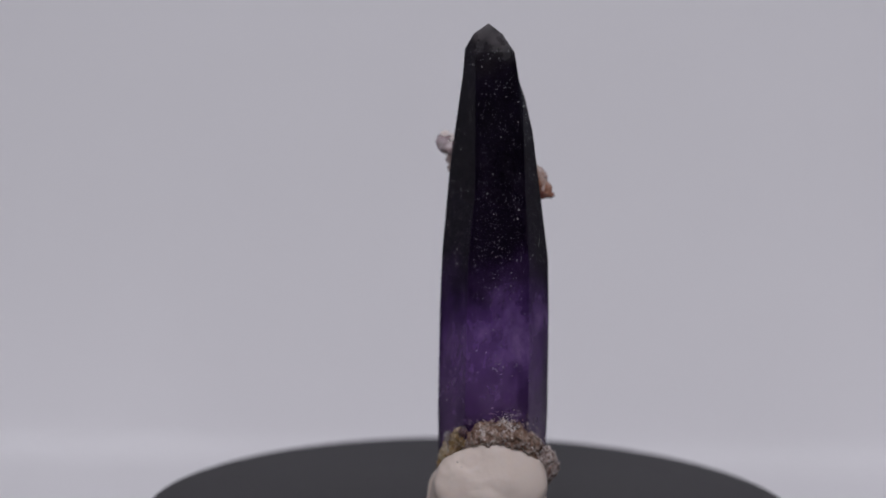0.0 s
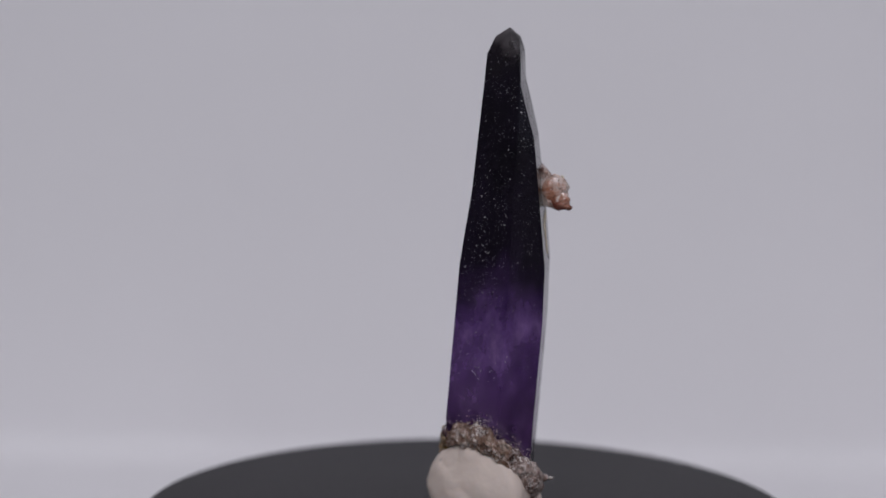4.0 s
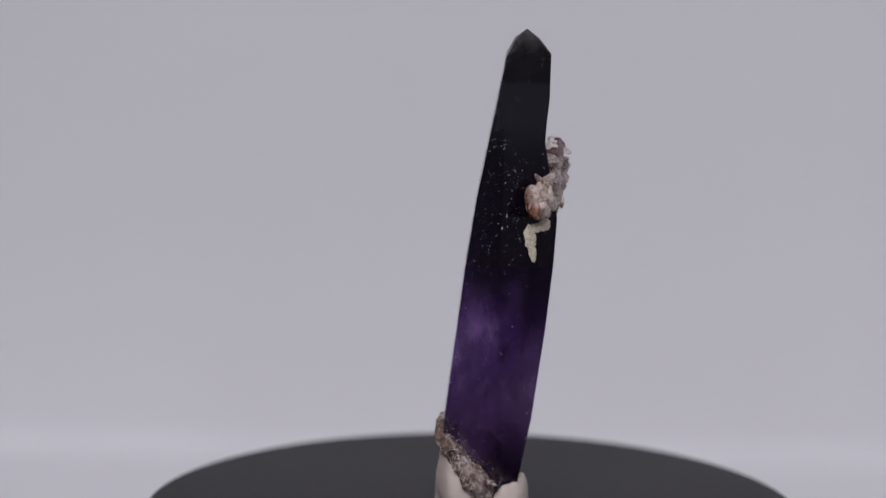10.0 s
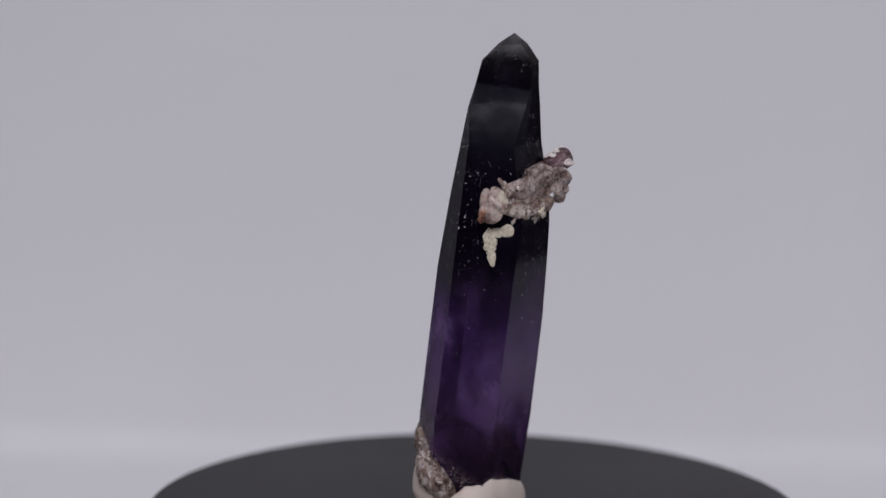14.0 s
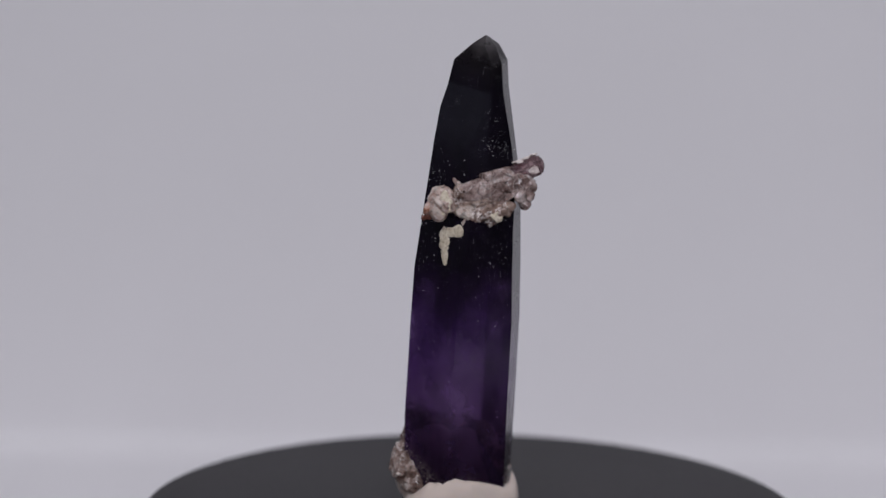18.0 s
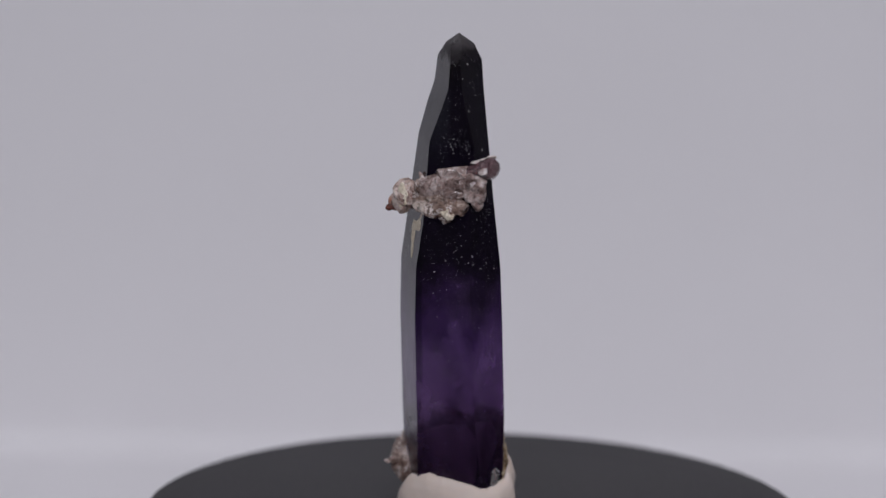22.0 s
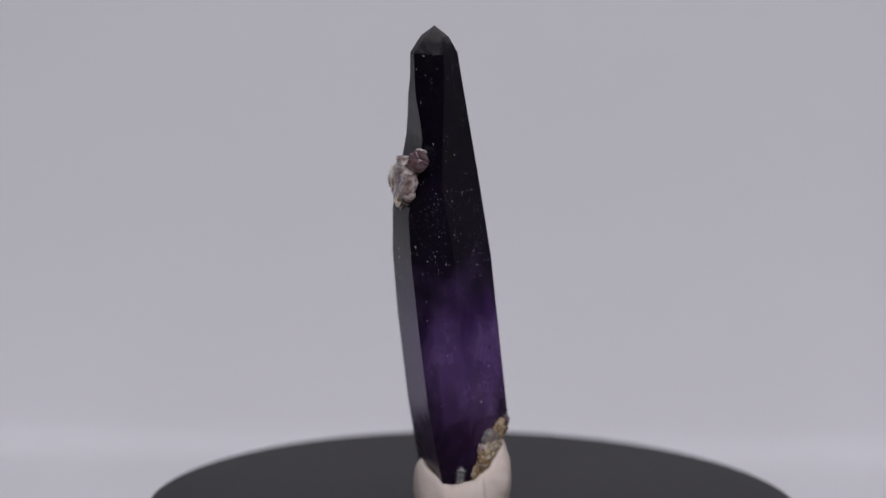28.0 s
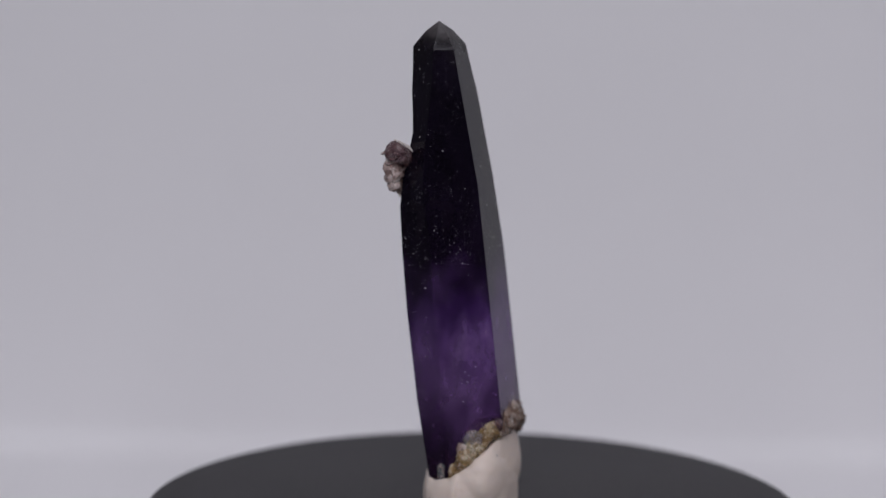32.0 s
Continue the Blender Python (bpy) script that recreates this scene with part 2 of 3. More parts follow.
def add_gem(bm, centre, size, rng, planes=12, aspect=(1, 1, 1), turn=None, fine=2, rough=0.0, grain=4.0):
    """An angular lump: a ball cut flat by random planes, with smaller facets of that grain on it."""
    cuts = []
    for _ in range(planes):
        v = Vector((rng.gauss(0, 1), rng.gauss(0, 1), rng.gauss(0, 1))).normalized()
        cuts.append((v, rng.uniform(0.62, 0.95)))
    turn = turn or Euler([rng.uniform(0, 6.28) for _ in range(3)]).to_matrix()
    made = bmesh.ops.create_icosphere(bm, subdivisions=fine, radius=1)["verts"]
    for v in made:
        d = v.co.normalized()
        r = min([1.0] + [c / d.dot(n) for n, c in cuts if d.dot(n) > 0.05])
        if rough:
            q = d * grain + Vector(centre) * 900
            near = noise.voronoi(q)[0]
            r *= 1 + rough * ((near[1] - near[0]) * 1.3 - 0.55 + 0.6 * noise.noise(q * 2.7))
        v.co = Vector(centre) + turn @ Vector((d.x * r * aspect[0], d.y * r * aspect[1], d.z * r * aspect[2])) * size
    return made


def add_point_crystal(bm, base, tip, radius, rng, shoulder=0.8):
    """A six-sided prism with a pointed end."""
    base, tip = Vector(base), Vector(tip)
    rot = (tip - base).to_track_quat("Z", "Y").to_matrix()
    length = (tip - base).length
    a0 = rng.uniform(0, 1)
    rings = []
    for s, k in ((0, 0.92), (shoulder, 1.0)):
        rings.append([bm.verts.new(base + rot @ Vector((radius * k * math.cos(a0 + i * math.pi / 3) * rng.uniform(0.9, 1.08), radius * k * math.sin(a0 + i * math.pi / 3) * rng.uniform(0.9, 1.08),
                                                        length * (s + (rng.uniform(-0.07, 0.07) if s else 0))))) for i in range(6)])
    top = bm.verts.new(tip)
    for i in range(6):
        j = (i + 1) % 6
        bm.faces.new((rings[0][i], rings[0][j], rings[1][j], rings[1][i]))
        bm.faces.new((rings[1][i], rings[1][j], top))
    bm.faces.new(rings[0][::-1])


MM = 0.001
PHI = (1 + 5 ** 0.5) / 2
ICO = [Vector(v).normalized() for v in ((-1, PHI, 0), (1, PHI, 0), (-1, -PHI, 0), (1, -PHI, 0), (0, -1, PHI), (0, 1, PHI), (0, -1, -PHI), (0, 1, -PHI), (PHI, 0, -1), (PHI, 0, 1), (-PHI, 0, -1), (-PHI, 0, 1))]
ICO_FACES = [f for f in itertools.combinations(range(12), 3) if all((ICO[a] - ICO[b]).length < 1.1 for a, b in itertools.combinations(f, 2))]


def crumbs(name, items, material, parent, label=""):
    """Many tiny angular grains, each (centre, size, aspect, turn), as one uncountable part."""
    rng = random.Random(len(items))
    verts, faces = [], []
    for centre, size, aspect, turn in items:
        turn = turn or Euler([rng.uniform(0, 6.28) for _ in range(3)]).to_matrix()
        n = len(verts)
        for d in ICO:
            r = size * rng.uniform(0.7, 1.0)
            verts.append(Vector(centre) + turn @ Vector((d.x * aspect[0], d.y * aspect[1], d.z * aspect[2])) * r)
        faces += [(n + a, n + b, n + c) for a, b, c in ICO_FACES]
    me = bpy.data.meshes.new(name)
    me.from_pydata(verts, [], faces)
    bm = bmesh.new()
    bm.from_mesh(me)
    ob = part(name, bm, material, parent, label)
    ob["kind"] = "stuff"
    return ob


def mm(*p):
    return Vector(p) * MM


# ---------------------------------------------------------------- the setting
FLOOR_Z = -0.042


def backdrop():
    """One sheet of white paper: it lies on the table, curves up and hangs behind."""
    bm = bmesh.new()
    line = [(-0.14, FLOOR_Z), (-0.05, FLOOR_Z), (0.02, FLOOR_Z), (0.06, FLOOR_Z), (0.206, FLOOR_Z)]
    r = 0.008
    line += [(0.206 + r * math.sin(a), FLOOR_Z + r - r * math.cos(a)) for a in [math.pi / 2 * i / 24 for i in range(1, 25)]]
    line += [(0.214, 0.1), (0.214, 0.3), (0.214, 0.6), (0.214, 0.82)]
    grid = []
    for y, z in line:   # cut narrow in front, wider right than left, to shape the facets' reflections
        left, right = float(np.interp(y, (0.02, 0.06), (-0.13, -0.23))), float(np.interp(y, (0.02, 0.06), (0.13, 0.345)))
        grid.append([bm.verts.new((left + (right - left) * i / 24, y, z)) for i in range(25)])
    for a, b in zip(grid, grid[1:]):
        for i in range(24):
            bm.faces.new((a[i], a[i + 1], b[i + 1], b[i]))
    ob = part("backdrop", bm, PAPER, smooth=True)
    solid = ob.modifiers.new("thickness", "SOLIDIFY")
    solid.thickness, solid.offset = 0.0006, -1
    for p in ob.data.polygons:
        if p.normal.z < -0.5 or (abs(p.normal.z) < 0.5 and p.normal.y > 0):
            p.flip()
    return tagged(ob, "smooth white paper backdrop sweep behind the turntable", "backdrop", kind="structure")


def room():
    # unseen enclosure, added: light right and back, dark front, to steer facet reflections
    for name, dims, mat in (
            ("floor", (-0.7, 0.7, -1.7, 0.42, FLOOR_Z - 0.03, FLOOR_Z - 0.002), DARK_WALL),
            ("wall_left", (-0.73, -0.7, -1.7, 0.42, FLOOR_Z - 0.03, 0.9), WALL),
            ("wall_right", (0.7, 0.73, -1.7, 0.42, FLOOR_Z - 0.03, 0.9), LIGHT_WALL),
            ("wall_back", (-0.73, 0.73, 0.42, 0.45, FLOOR_Z - 0.03, 0.9), LIGHT_WALL),
            ("wall_front", (-0.73, 0.73, -1.73, -1.7, FLOOR_Z - 0.03, 0.9), DARK_WALL),
            ("ceiling", (-0.73, 0.73, -1.73, 0.45, 0.9, 0.93), WALL)):
        ob = part(name, box_bm(*dims), mat)
        tagged(ob, "unseen plain surface added to close the studio and tune crystal reflections", "wall" if "wall" in name else name, kind="structure")


# ---------------------------------------------------------------- turntable
def turntable():
    thing = tagged(new("turntable"), "dark grey matte round motor turntable on white paper", "turntable")
    thing.location = (0, 0, FLOOR_Z)
    up = -FLOOR_Z
    base = part("base", lathe([(0.070, 0.0), (0.0755, 0.0015), (0.0765, 0.006), (0.0765, up - 0.0135), (0.0745, up - 0.0110), (0.060, up - 0.0105)], centre=(-0.0035, 0.0)),
                PLATE, thing, smooth=True, split=0.6)
    for i in range(4):
        a = math.pi / 4 + i * math.pi / 2
        part("foot", lathe([(0.006, -0.0), (0.007, 0.0004), (0.007, 0.0008)], 24, (-0.0035 + 0.06 * math.cos(a), 0.06 * math.sin(a))), PLATE, base)
    plate = part("plate", lathe([(0.0715, up - 0.0085), (0.0728, up - 0.0078), (0.0732, up - 0.006), (0.0732, up - 0.0011), (0.0729, up - 0.0003), (0.0722, up)]), PLATE, thing,
                 "round matte dark grey plate", smooth=True, split=0.6)
    return plate


# ---------------------------------------------------------------- the crystal
# six side faces, 60 degrees apart: heights and distances from the turning axis (mm) at which their slope changes
FACE_TURN = (29.9, 90.8, 149.7, 208.8, 269.8, 330.5)
FACE_OUT = (
    ((4, 13.3), (46, 16.0), (58, 16.2), (86, 13.2), (97.6, 10.0), (103.5, 9.7), (107, 8.9)),
    ((4, 8.4), (24, 12.3), (44, 15.0), (58, 16.5), (68, 17.2), (74, 16.5), (80, 15.1), (85, 14.3), (89, 14.6), (94, 15.2), (103.5, 15.4), (107, 12.7)),
    ((4, 7.9), (46, 10.4), (74, 10.9), (80, 10.4), (97.6, 8.0), (103.5, 7.7), (107, 5.9)),
    ((4, 5.1), (24, 4.8), (58, 2.7), (74, 0.4), (97.6, -1.5), (103.5, -1.9), (107, -3.4)),
    ((4, 8.2), (24, 6.5), (58, 2.4), (74, 0.0), (97.6, -4.6), (103.5, -5.7), (107, -7.6)),
    ((4, 13.9), (24, 13.7), (58, 11.3), (93, 6.6), (97.6, 5.2), (103.5, 3.7), (107, -0.2)))
HEIGHTS = sorted({z for face in FACE_OUT for z, d in face})
APEX = (1.9, 10.1, 109.2)


def outline(z):
    """The six corners (mm) of the crystal at height z; corner k lies between faces k and k+1."""
    d = [float(np.interp(z, [p[0] for p in f], [p[1] for p in f])) for f in FACE_OUT]
    out = []
    for k in range(6):
        j = (k + 1) % 6
        a, b = radians(FACE_TURN[k]), radians(FACE_TURN[j])
        det = math.sin(b - a)
        out.append(((d[k] * math.sin(b) - d[j] * math.sin(a)) / det, (math.cos(a) * d[j] - math.cos(b) * d[k]) / det))
    return out


def on_face(k, s, z, proud=0.0):
    """A place (m) on side face k, s of the way along it, and the face's way out."""
    c = outline(z)
    (x0, y0), (x1, y1) = c[k - 1], c[k]
    a = radians(FACE_TURN[k])
    return mm(x0 + (x1 - x0) * s + math.cos(a) * proud, y0 + (y1 - y0) * s + math.sin(a) * proud, z), Vector((math.cos(a), math.sin(a), 0.0))


def crystal():
    thing = tagged(new("amethyst_crystal"), "dark purple pointed amethyst crystal with pale quartz cluster, standing in putty", "crystal")
    bm = bmesh.new()
    rings = [[bm.verts.new(mm(x, y, z)) for x, y in outline(z)] for z in HEIGHTS]
    top = bm.verts.new(mm(*APEX))
    for a, b in zip(rings, rings[1:]):
        for k in range(6):
            j = (k + 1) % 6
            bm.faces.new((a[k], a[j], b[j], b[k]))
    for k in range(6):
        bm.faces.new((rings[-1][k], rings[-1][(k + 1) % 6], top))
    bm.faces.new(rings[0][::-1])
    cut = bmesh.ops.bisect_plane(bm, geom=bm.verts[:] + bm.edges[:] + bm.faces[:], plane_co=mm(3, 0, 12.0), plane_no=Vector((0.1, 1.05, 1.0)).normalized(), clear_inner=True)
    bmesh.ops.contextual_create(bm, geom=[e for e in cut["geom_cut"] if isinstance(e, bmesh.types.BMEdge)])
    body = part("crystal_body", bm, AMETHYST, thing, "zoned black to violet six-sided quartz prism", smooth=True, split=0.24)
    for e in body.data.edges:   # the tip's facets curve over, with no level crease
        a, b = (body.data.vertices[i].co.z for i in e.vertices)
        if a > 0.1069 and b > 0.1069 and abs(a - b) < 1e-5:
            e.use_edge_sharp = False
    edge = body.modifiers.new("worn_edges", "BEVEL")
    edge.width, edge.segments, edge.limit_method, edge.angle_limit = 0.00016, 2, "ANGLE", 0.42

    # pale specks frozen in the upper half
    rng = random.Random(5)
    grains = []
    for _ in range(3500):
        k = rng.choice((0, 1, 2, 3, 4, 4, 4, 5))
        z = rng.choice((rng.uniform(50, 105), rng.uniform(72, 104), rng.gauss(70, 6), rng.gauss(62, 6), rng.uniform(20, 60)))
        if not 26 < z < 104:
            continue
        p, n = on_face(k, rng.uniform(0.06, 0.94), z, 0.0)
        grains.append((p, rng.choice((0.03, 0.03, 0.035, 0.04, 0.04, 0.05, 0.05, 0.06, 0.07, 0.09, 0.13)) * MM, (0.6, 1, rng.uniform(0.8, 2.0)), None))
    for _ in range(46):   # little swarms of larger ones
        k, s, z = rng.choice((0, 1, 2, 2, 3, 3, 4, 5)), rng.uniform(0.12, 0.88), rng.choice((rng.gauss(64, 6), rng.uniform(56, 100)))
        for _ in range(rng.randrange(4, 13)):
            p, n = on_face(k, min(max(s + rng.gauss(0, 0.07), 0.04), 0.96), min(z + rng.gauss(0, 1.3), 104), 0.0)
            grains.append((p, rng.uniform(0.05, 0.15) * MM, (0.3, 1, rng.uniform(0.6, 1.8)), None))
    crumbs("inclusion_specks", grains, FLECK, body)
    return thing, body


def facing(out, rng):
    """A turn whose z axis is the way out of a face."""
    return (Vector(out).to_track_quat("Z", "Y").to_matrix()) @ Matrix.Rotation(rng.uniform(0, 6.28), 3, "Z")


AZ = radians(29.9)
OUT, ALONG = Vector((math.cos(AZ), math.sin(AZ), 0)), Vector((-math.sin(AZ), math.cos(AZ), 0))


def off(out, along, z):
    """A place (m) by its distance out from the turning axis towards the first side face, along that face, and up; mm."""
    return (OUT * out + ALONG * along + Vector((0, 0, z))) * MM


def on_first(along, z, proud=0.0):
    d = float(np.interp(z, [p[0] for p in FACE_OUT[0]], [p[1] for p in FACE_OUT[0]]))
    return off(d + proud, along, z)


def frame_of(out, up=(0, 0, 1)):
    """A turn whose x axis points out and whose z axis points up."""
    x = Vector(out).normalized()
    y = Vector(up).cross(x).normalized()
    return Matrix((x, y, x.cross(y))).transposed()


def fused(name, bm, material, parent, label="", voxel=0.00016, facets=0.0):
    """One grown-together mesh of lumps that run into one another."""
    ob = part(name, bm, material, parent, label, smooth=True)
    fuse = ob.modifiers.new("grown_together", "REMESH")
    fuse.mode, fuse.voxel_size, fuse.use_smooth_shade = "VOXEL", voxel, facets == 0
    if facets:
        cleave = ob.modifiers.new("cleaved_facets", "DECIMATE")
        cleave.ratio = facets
    return ob


def cluster(thing):
    """The small quartz crystals grown on one side, and the cream crust below them."""
    rng = random.Random(11)
    # stubby lobe: it leans down and outwards to a dark corner
    lean = frame_of(OUT - Vector((0, 0, 0.35)))
    bm = bmesh.new()
    add_gem(bm, off(16.8, 5.6, 73.4), 3.95 * MM, rng, 14, (1.0, 0.84, 1.02), lean, 4, 0.05, 2.4)
    add_gem(bm, off(18.7, 4.9, 72.1), 2.8 * MM, rng, 12, (0.9, 0.95, 1.05), lean, 4, 0.06, 2.6)
    lobe = fused("quartz_lobe", bm, LOBE, thing, "brownish pink glassy quartz lobe", facets=0.014)
    bm = bmesh.new()
    add_gem(bm, off(17.6, 3.6, 74.0), 3.1 * MM, rng, 12, (1.0, 0.42, 0.95), lean, 4, 0.07, 2.6)
    add_gem(bm, off(18.6, 3.3, 71.9), 2.6 * MM, rng, 10, (0.95, 0.45, 0.9), lean, 4, 0.08, 2.6)
    add_gem(bm, off(20.4, 2.9, 70.5), 1.0 * MM, rng, 8, (1.2, 0.7, 0.8), lean, 4, 0.1, 3.0)
    fused("stained_flank", bm, PEACH, lobe, "orange-brown iron-stained quartz", facets=0.02)
    bm = bmesh.new()
    face = Vector((math.cos(1.15), math.sin(1.15), 0.1)).normalized()
    for dx, dz, r in ((0.0, 0.0, 1.5), (0.3, 1.3, 1.2), (-0.3, -1.2, 1.1), (0.9, 0.4, 0.9), (-0.9, 0.5, 0.8), (0.4, -2.2, 0.7), (0.2, 2.2, 0.8)):
        add_gem(bm, mm(11.8, 14.0, 73.6) + face * 1.9 * MM + Vector((face.y, -face.x, 0)) * dx * MM + Vector((0, 0, dz * MM)), r * MM, rng, 10, (0.4, 1, 1), frame_of(face), 4, 0.25, 5.0)
    fused("cream_patch", bm, CREAM, lobe, "cream chalky crust")
    # the fan: slanted glassy plates and petals grown through one another
    rise = Matrix.Rotation(0.26, 3, "Y")
    bm = bmesh.new()
    for c, half in (((2.4, 16.2, 77.2), (6.4, 1.9, 2.8)), ((0.6, 15.9, 79.6), (5.6, 1.6, 1.4)), ((6.8, 14.8, 76.2), (3.0, 1.9, 2.3)), ((-4.3, 17.7, 76.7), (2.3, 1.7, 3.0)), ((-2.2, 17.1, 78.6), (3.2, 1.4, 1.5)),
                    ((-4.0, 18.5, 75.4), (2.0, 1.2, 1.5)), ((0.8, 17.0, 75.0), (2.8, 1.2, 1.0)), ((-0.8, 17.3, 76.9), (2.2, 1.0, 1.2)), ((-5.6, 19.0, 77.2), (1.5, 1.1, 1.5))):
        add_gem(bm, mm(*c), MM * 1.1, rng, 13, half, rise @ Euler([rng.uniform(-0.22, 0.22) for _ in range(3)]).to_matrix(), 5, 0.06, 4.0)
    for i in range(30):
        x = 4.0 - 10.4 * i / 29
        c = mm(x, 16.2 + 0.27 * (3 - x) + rng.uniform(-0.6, 0.3), 77.0 - 0.27 * x + rng.uniform(-3.0, 2.6))
        way = Vector((rng.uniform(-0.9, 0.3), rng.uniform(0.4, 1.0), rng.uniform(-0.5, 0.7))).normalized()
        add_gem(bm, c, rng.uniform(0.8, 1.5) * MM, rng, 9, (1.2, 1.0, 0.32), way.to_track_quat("X", "Z").to_matrix() @ Matrix.Rotation(rng.uniform(-0.6, 0.6), 3, "X"), 4)
    fused("quartz_fan", bm, MAUVE, thing, "glassy mauve-brown fan of quartz plates", 0.00014, 0.02)
    bm = bmesh.new()
    add_gem(bm, mm(-4.6, 17.9, 73.5), 1.8 * MM, rng, 12, (1.0, 0.85, 0.95), None, 4, 0.06, 3.0)
    add_gem(bm, mm(-5.5, 18.8, 75.1), 1.4 * MM, rng, 12, (1.0, 0.85, 1.0), None, 4, 0.06, 3.0)
    fused("quartz_knob", bm, MAUVE, thing, "pinkish brown glassy knob", facets=0.02)
    # the smoky blunt crystal at the end, with a frosted white cap
    bm = bmesh.new()
    add_point_crystal(bm, mm(-2.6, 15.9, 79.2), mm(-9.7, 17.3, 82.2), 2.5 * MM, rng, 0.78)
    bmesh.ops.bevel(bm, geom=bm.edges[:], offset=0.42 * MM, segments=3, affect="EDGES")
    dome = part("smoky_crystal", bm, SMOKY, thing, "smoky brown glassy blunt crystal", smooth=True, split=0.5)
    bm = bmesh.new()
    for i in range(22):   # it hugs the crystal's upper side
        q, turn = rng.uniform(0.14, 0.8), rng.uniform(-0.25, 0.95)
        axis = mm(-2.6 - 7.1 * q, 15.9 + 1.4 * q, 79.2 + 3.0 * q)
        up = Vector((0.25, -math.sin(turn), math.cos(turn))).normalized()
        add_gem(bm, axis + up * 2.45 * MM, rng.uniform(0.5, 0.95) * MM, rng, 9, (1.2, 1.0, 0.3), facing(up, rng), 4, 0.2, 4.0)
    fused("frosted_cap", bm, FRINGE, dome, "frosted white crust", 0.00012)
    # lacy druse under the fan and between it and the lobe
    bm = bmesh.new()
    for x, y, z, r, ax in ((8.6, 14.8, 72.6, 2.8, (1.2, 0.8, 1.05)), (5.4, 16.3, 71.9, 2.9, (1.2, 0.62, 1.0)), (2.6, 17.0, 71.8, 2.7, (1.2, 0.6, 0.95)), (-0.6, 17.3, 72.2, 2.4, (1.2, 0.55, 0.85)), (6.0, 15.6, 69.4, 2.3, (1.3, 0.55, 1.0)), (3.0, 16.6, 69.6, 1.9, (1.4, 0.5, 0.9)),
                           (8.4, 14.5, 75.4, 2.4, (1.1, 0.85, 1.0)), (4.0, 16.8, 74.2, 2.4, (1.5, 0.5, 0.8))):
        add_gem(bm, mm(x, y, z), r * MM, rng, 8, ax, Matrix.Rotation(-0.12, 3, "Z"), 5, 0.20, 7.0)
    fused("lacy_druse", bm, DRUSE, thing, "sparkling brown-mauve lacy druse", 0.00014, 0.03)
    bm = bmesh.new()
    for dx, dz, r in ((0, 0, 1.1), (0.9, 0.3, 0.8), (-0.9, -0.2, 0.8), (0.2, 0.9, 0.7)):
        add_gem(bm, mm(1.7 + dx, 18.2, 70.6 + dz), r * MM, rng, 8, (1.1, 0.6, 0.9), None, 4, 0.35, 5.0)
    fused("cream_patch", bm, CREAM, thing)
    # the white spike where lobe and fan meet, and a second lower point
    for base, tip, r, mat in (((8.6, 13.4, 76.4), (9.8, 12.2, 78.8), 0.5, PALE), ((8.9, 13.6, 75.9), (8.7, 12.9, 78.2), 0.7, PALE)):
        bm = bmesh.new()
        add_point_crystal(bm, mm(*base), mm(*tip), r * MM, rng)
        bmesh.ops.bevel(bm, geom=bm.edges[:], offset=0.1 * MM, segments=1, affect="EDGES")
        part("pointed_crystal", bm, mat, thing)
    # the hook-shaped cream drip on the face
    bm = bmesh.new()
    for i in range(70):
        q = (i + 0.5) / 70
        if q < 0.58:
            u = q / 0.58
            along, z, w, r = 4.9 - 0.6 * u, 60.0 + 6.2 * u, 0.15 + 0.85 * u, 0.72 + 0.6 * u
        else:
            u = (q - 0.58) / 0.42
            along, z, w, r = 4.4 + 4.3 * u, 66.4 + 0.9 * u, 0.3, 1.3 - 0.25 * math.sin(math.pi * u)
        add_gem(bm, on_first(along + rng.uniform(-w, w), z + rng.uniform(-0.35, 0.35)), r * rng.uniform(0.65, 1.1) * MM, rng, 10, (1, 1, 0.22), facing(OUT, rng), 3, 0.3, 5.0)
    part("cream_drip", bm, CREAM, thing, "hook-shaped cream chalky drip", smooth=True, split=0.8)
    # scattered white slivers and etch marks
    grains = []
    for k, s, z, r, n in ((0, 0.10, 71.2, 1.1, 4), (0, 0.08, 66, 0.7, 3), (0, 0.12, 59.4, 0.9, 3), (5, 0.97, 90, 0.9, 3), (5, 0.95, 85, 0.8, 3), (1, 0.60, 85.5, 0.4, 40), (1, 0.3, 86, 0.35, 26),
                          (1, 0.82, 85, 0.45, 46), (2, 0.1, 60, 0.7, 5), (0, 0.3, 78.6, 0.5, 26), (0, 0.14, 79.5, 0.5, 20), (0, 0.6, 104.0, 0.6, 5), (0, 0.9, 103.4, 0.8, 10), (3, 0.4, 31, 0.6, 5), (4, 0.5, 34, 0.9, 8)):
        for _ in range(n):
            p, out = on_face(k, min(max(s + rng.gauss(0, 0.08), 0.01), 0.99), z + rng.gauss(0, 1.4), 0.0)
            grains.append((p, r * rng.uniform(0.25, 0.8) * MM, (rng.uniform(0.06, 0.3), 1.0, 0.05), facing(out, rng)))
    crumbs("white_slivers", grains, FLECK, thing)


# the druse round the broken foot: side face, way along it, height and thickness (mm)
RIM = ((2, 0.74, 8.2, 1.5), (3, 0.04, 10.2, 2.2), (3, 0.25, 12.6, 3.5), (3, 0.5, 15.8, 3.4), (3, 0.8, 19.2, 2.6), (4, 0.2, 20.4, 2.5), (4, 0.6, 21.0, 2.9), (4, 0.92, 19.9, 2.7),
       (5, 0.2, 18.0, 2.8), (5, 0.5, 16.0, 3.2), (5, 0.85, 13.0, 4.1), (0, 0.1, 10.8, 4.5), (0, 0.3, 9.0, 3.6), (0, 0.48, 7.6, 2.5), (0, 0.6, 6.8, 1.2))


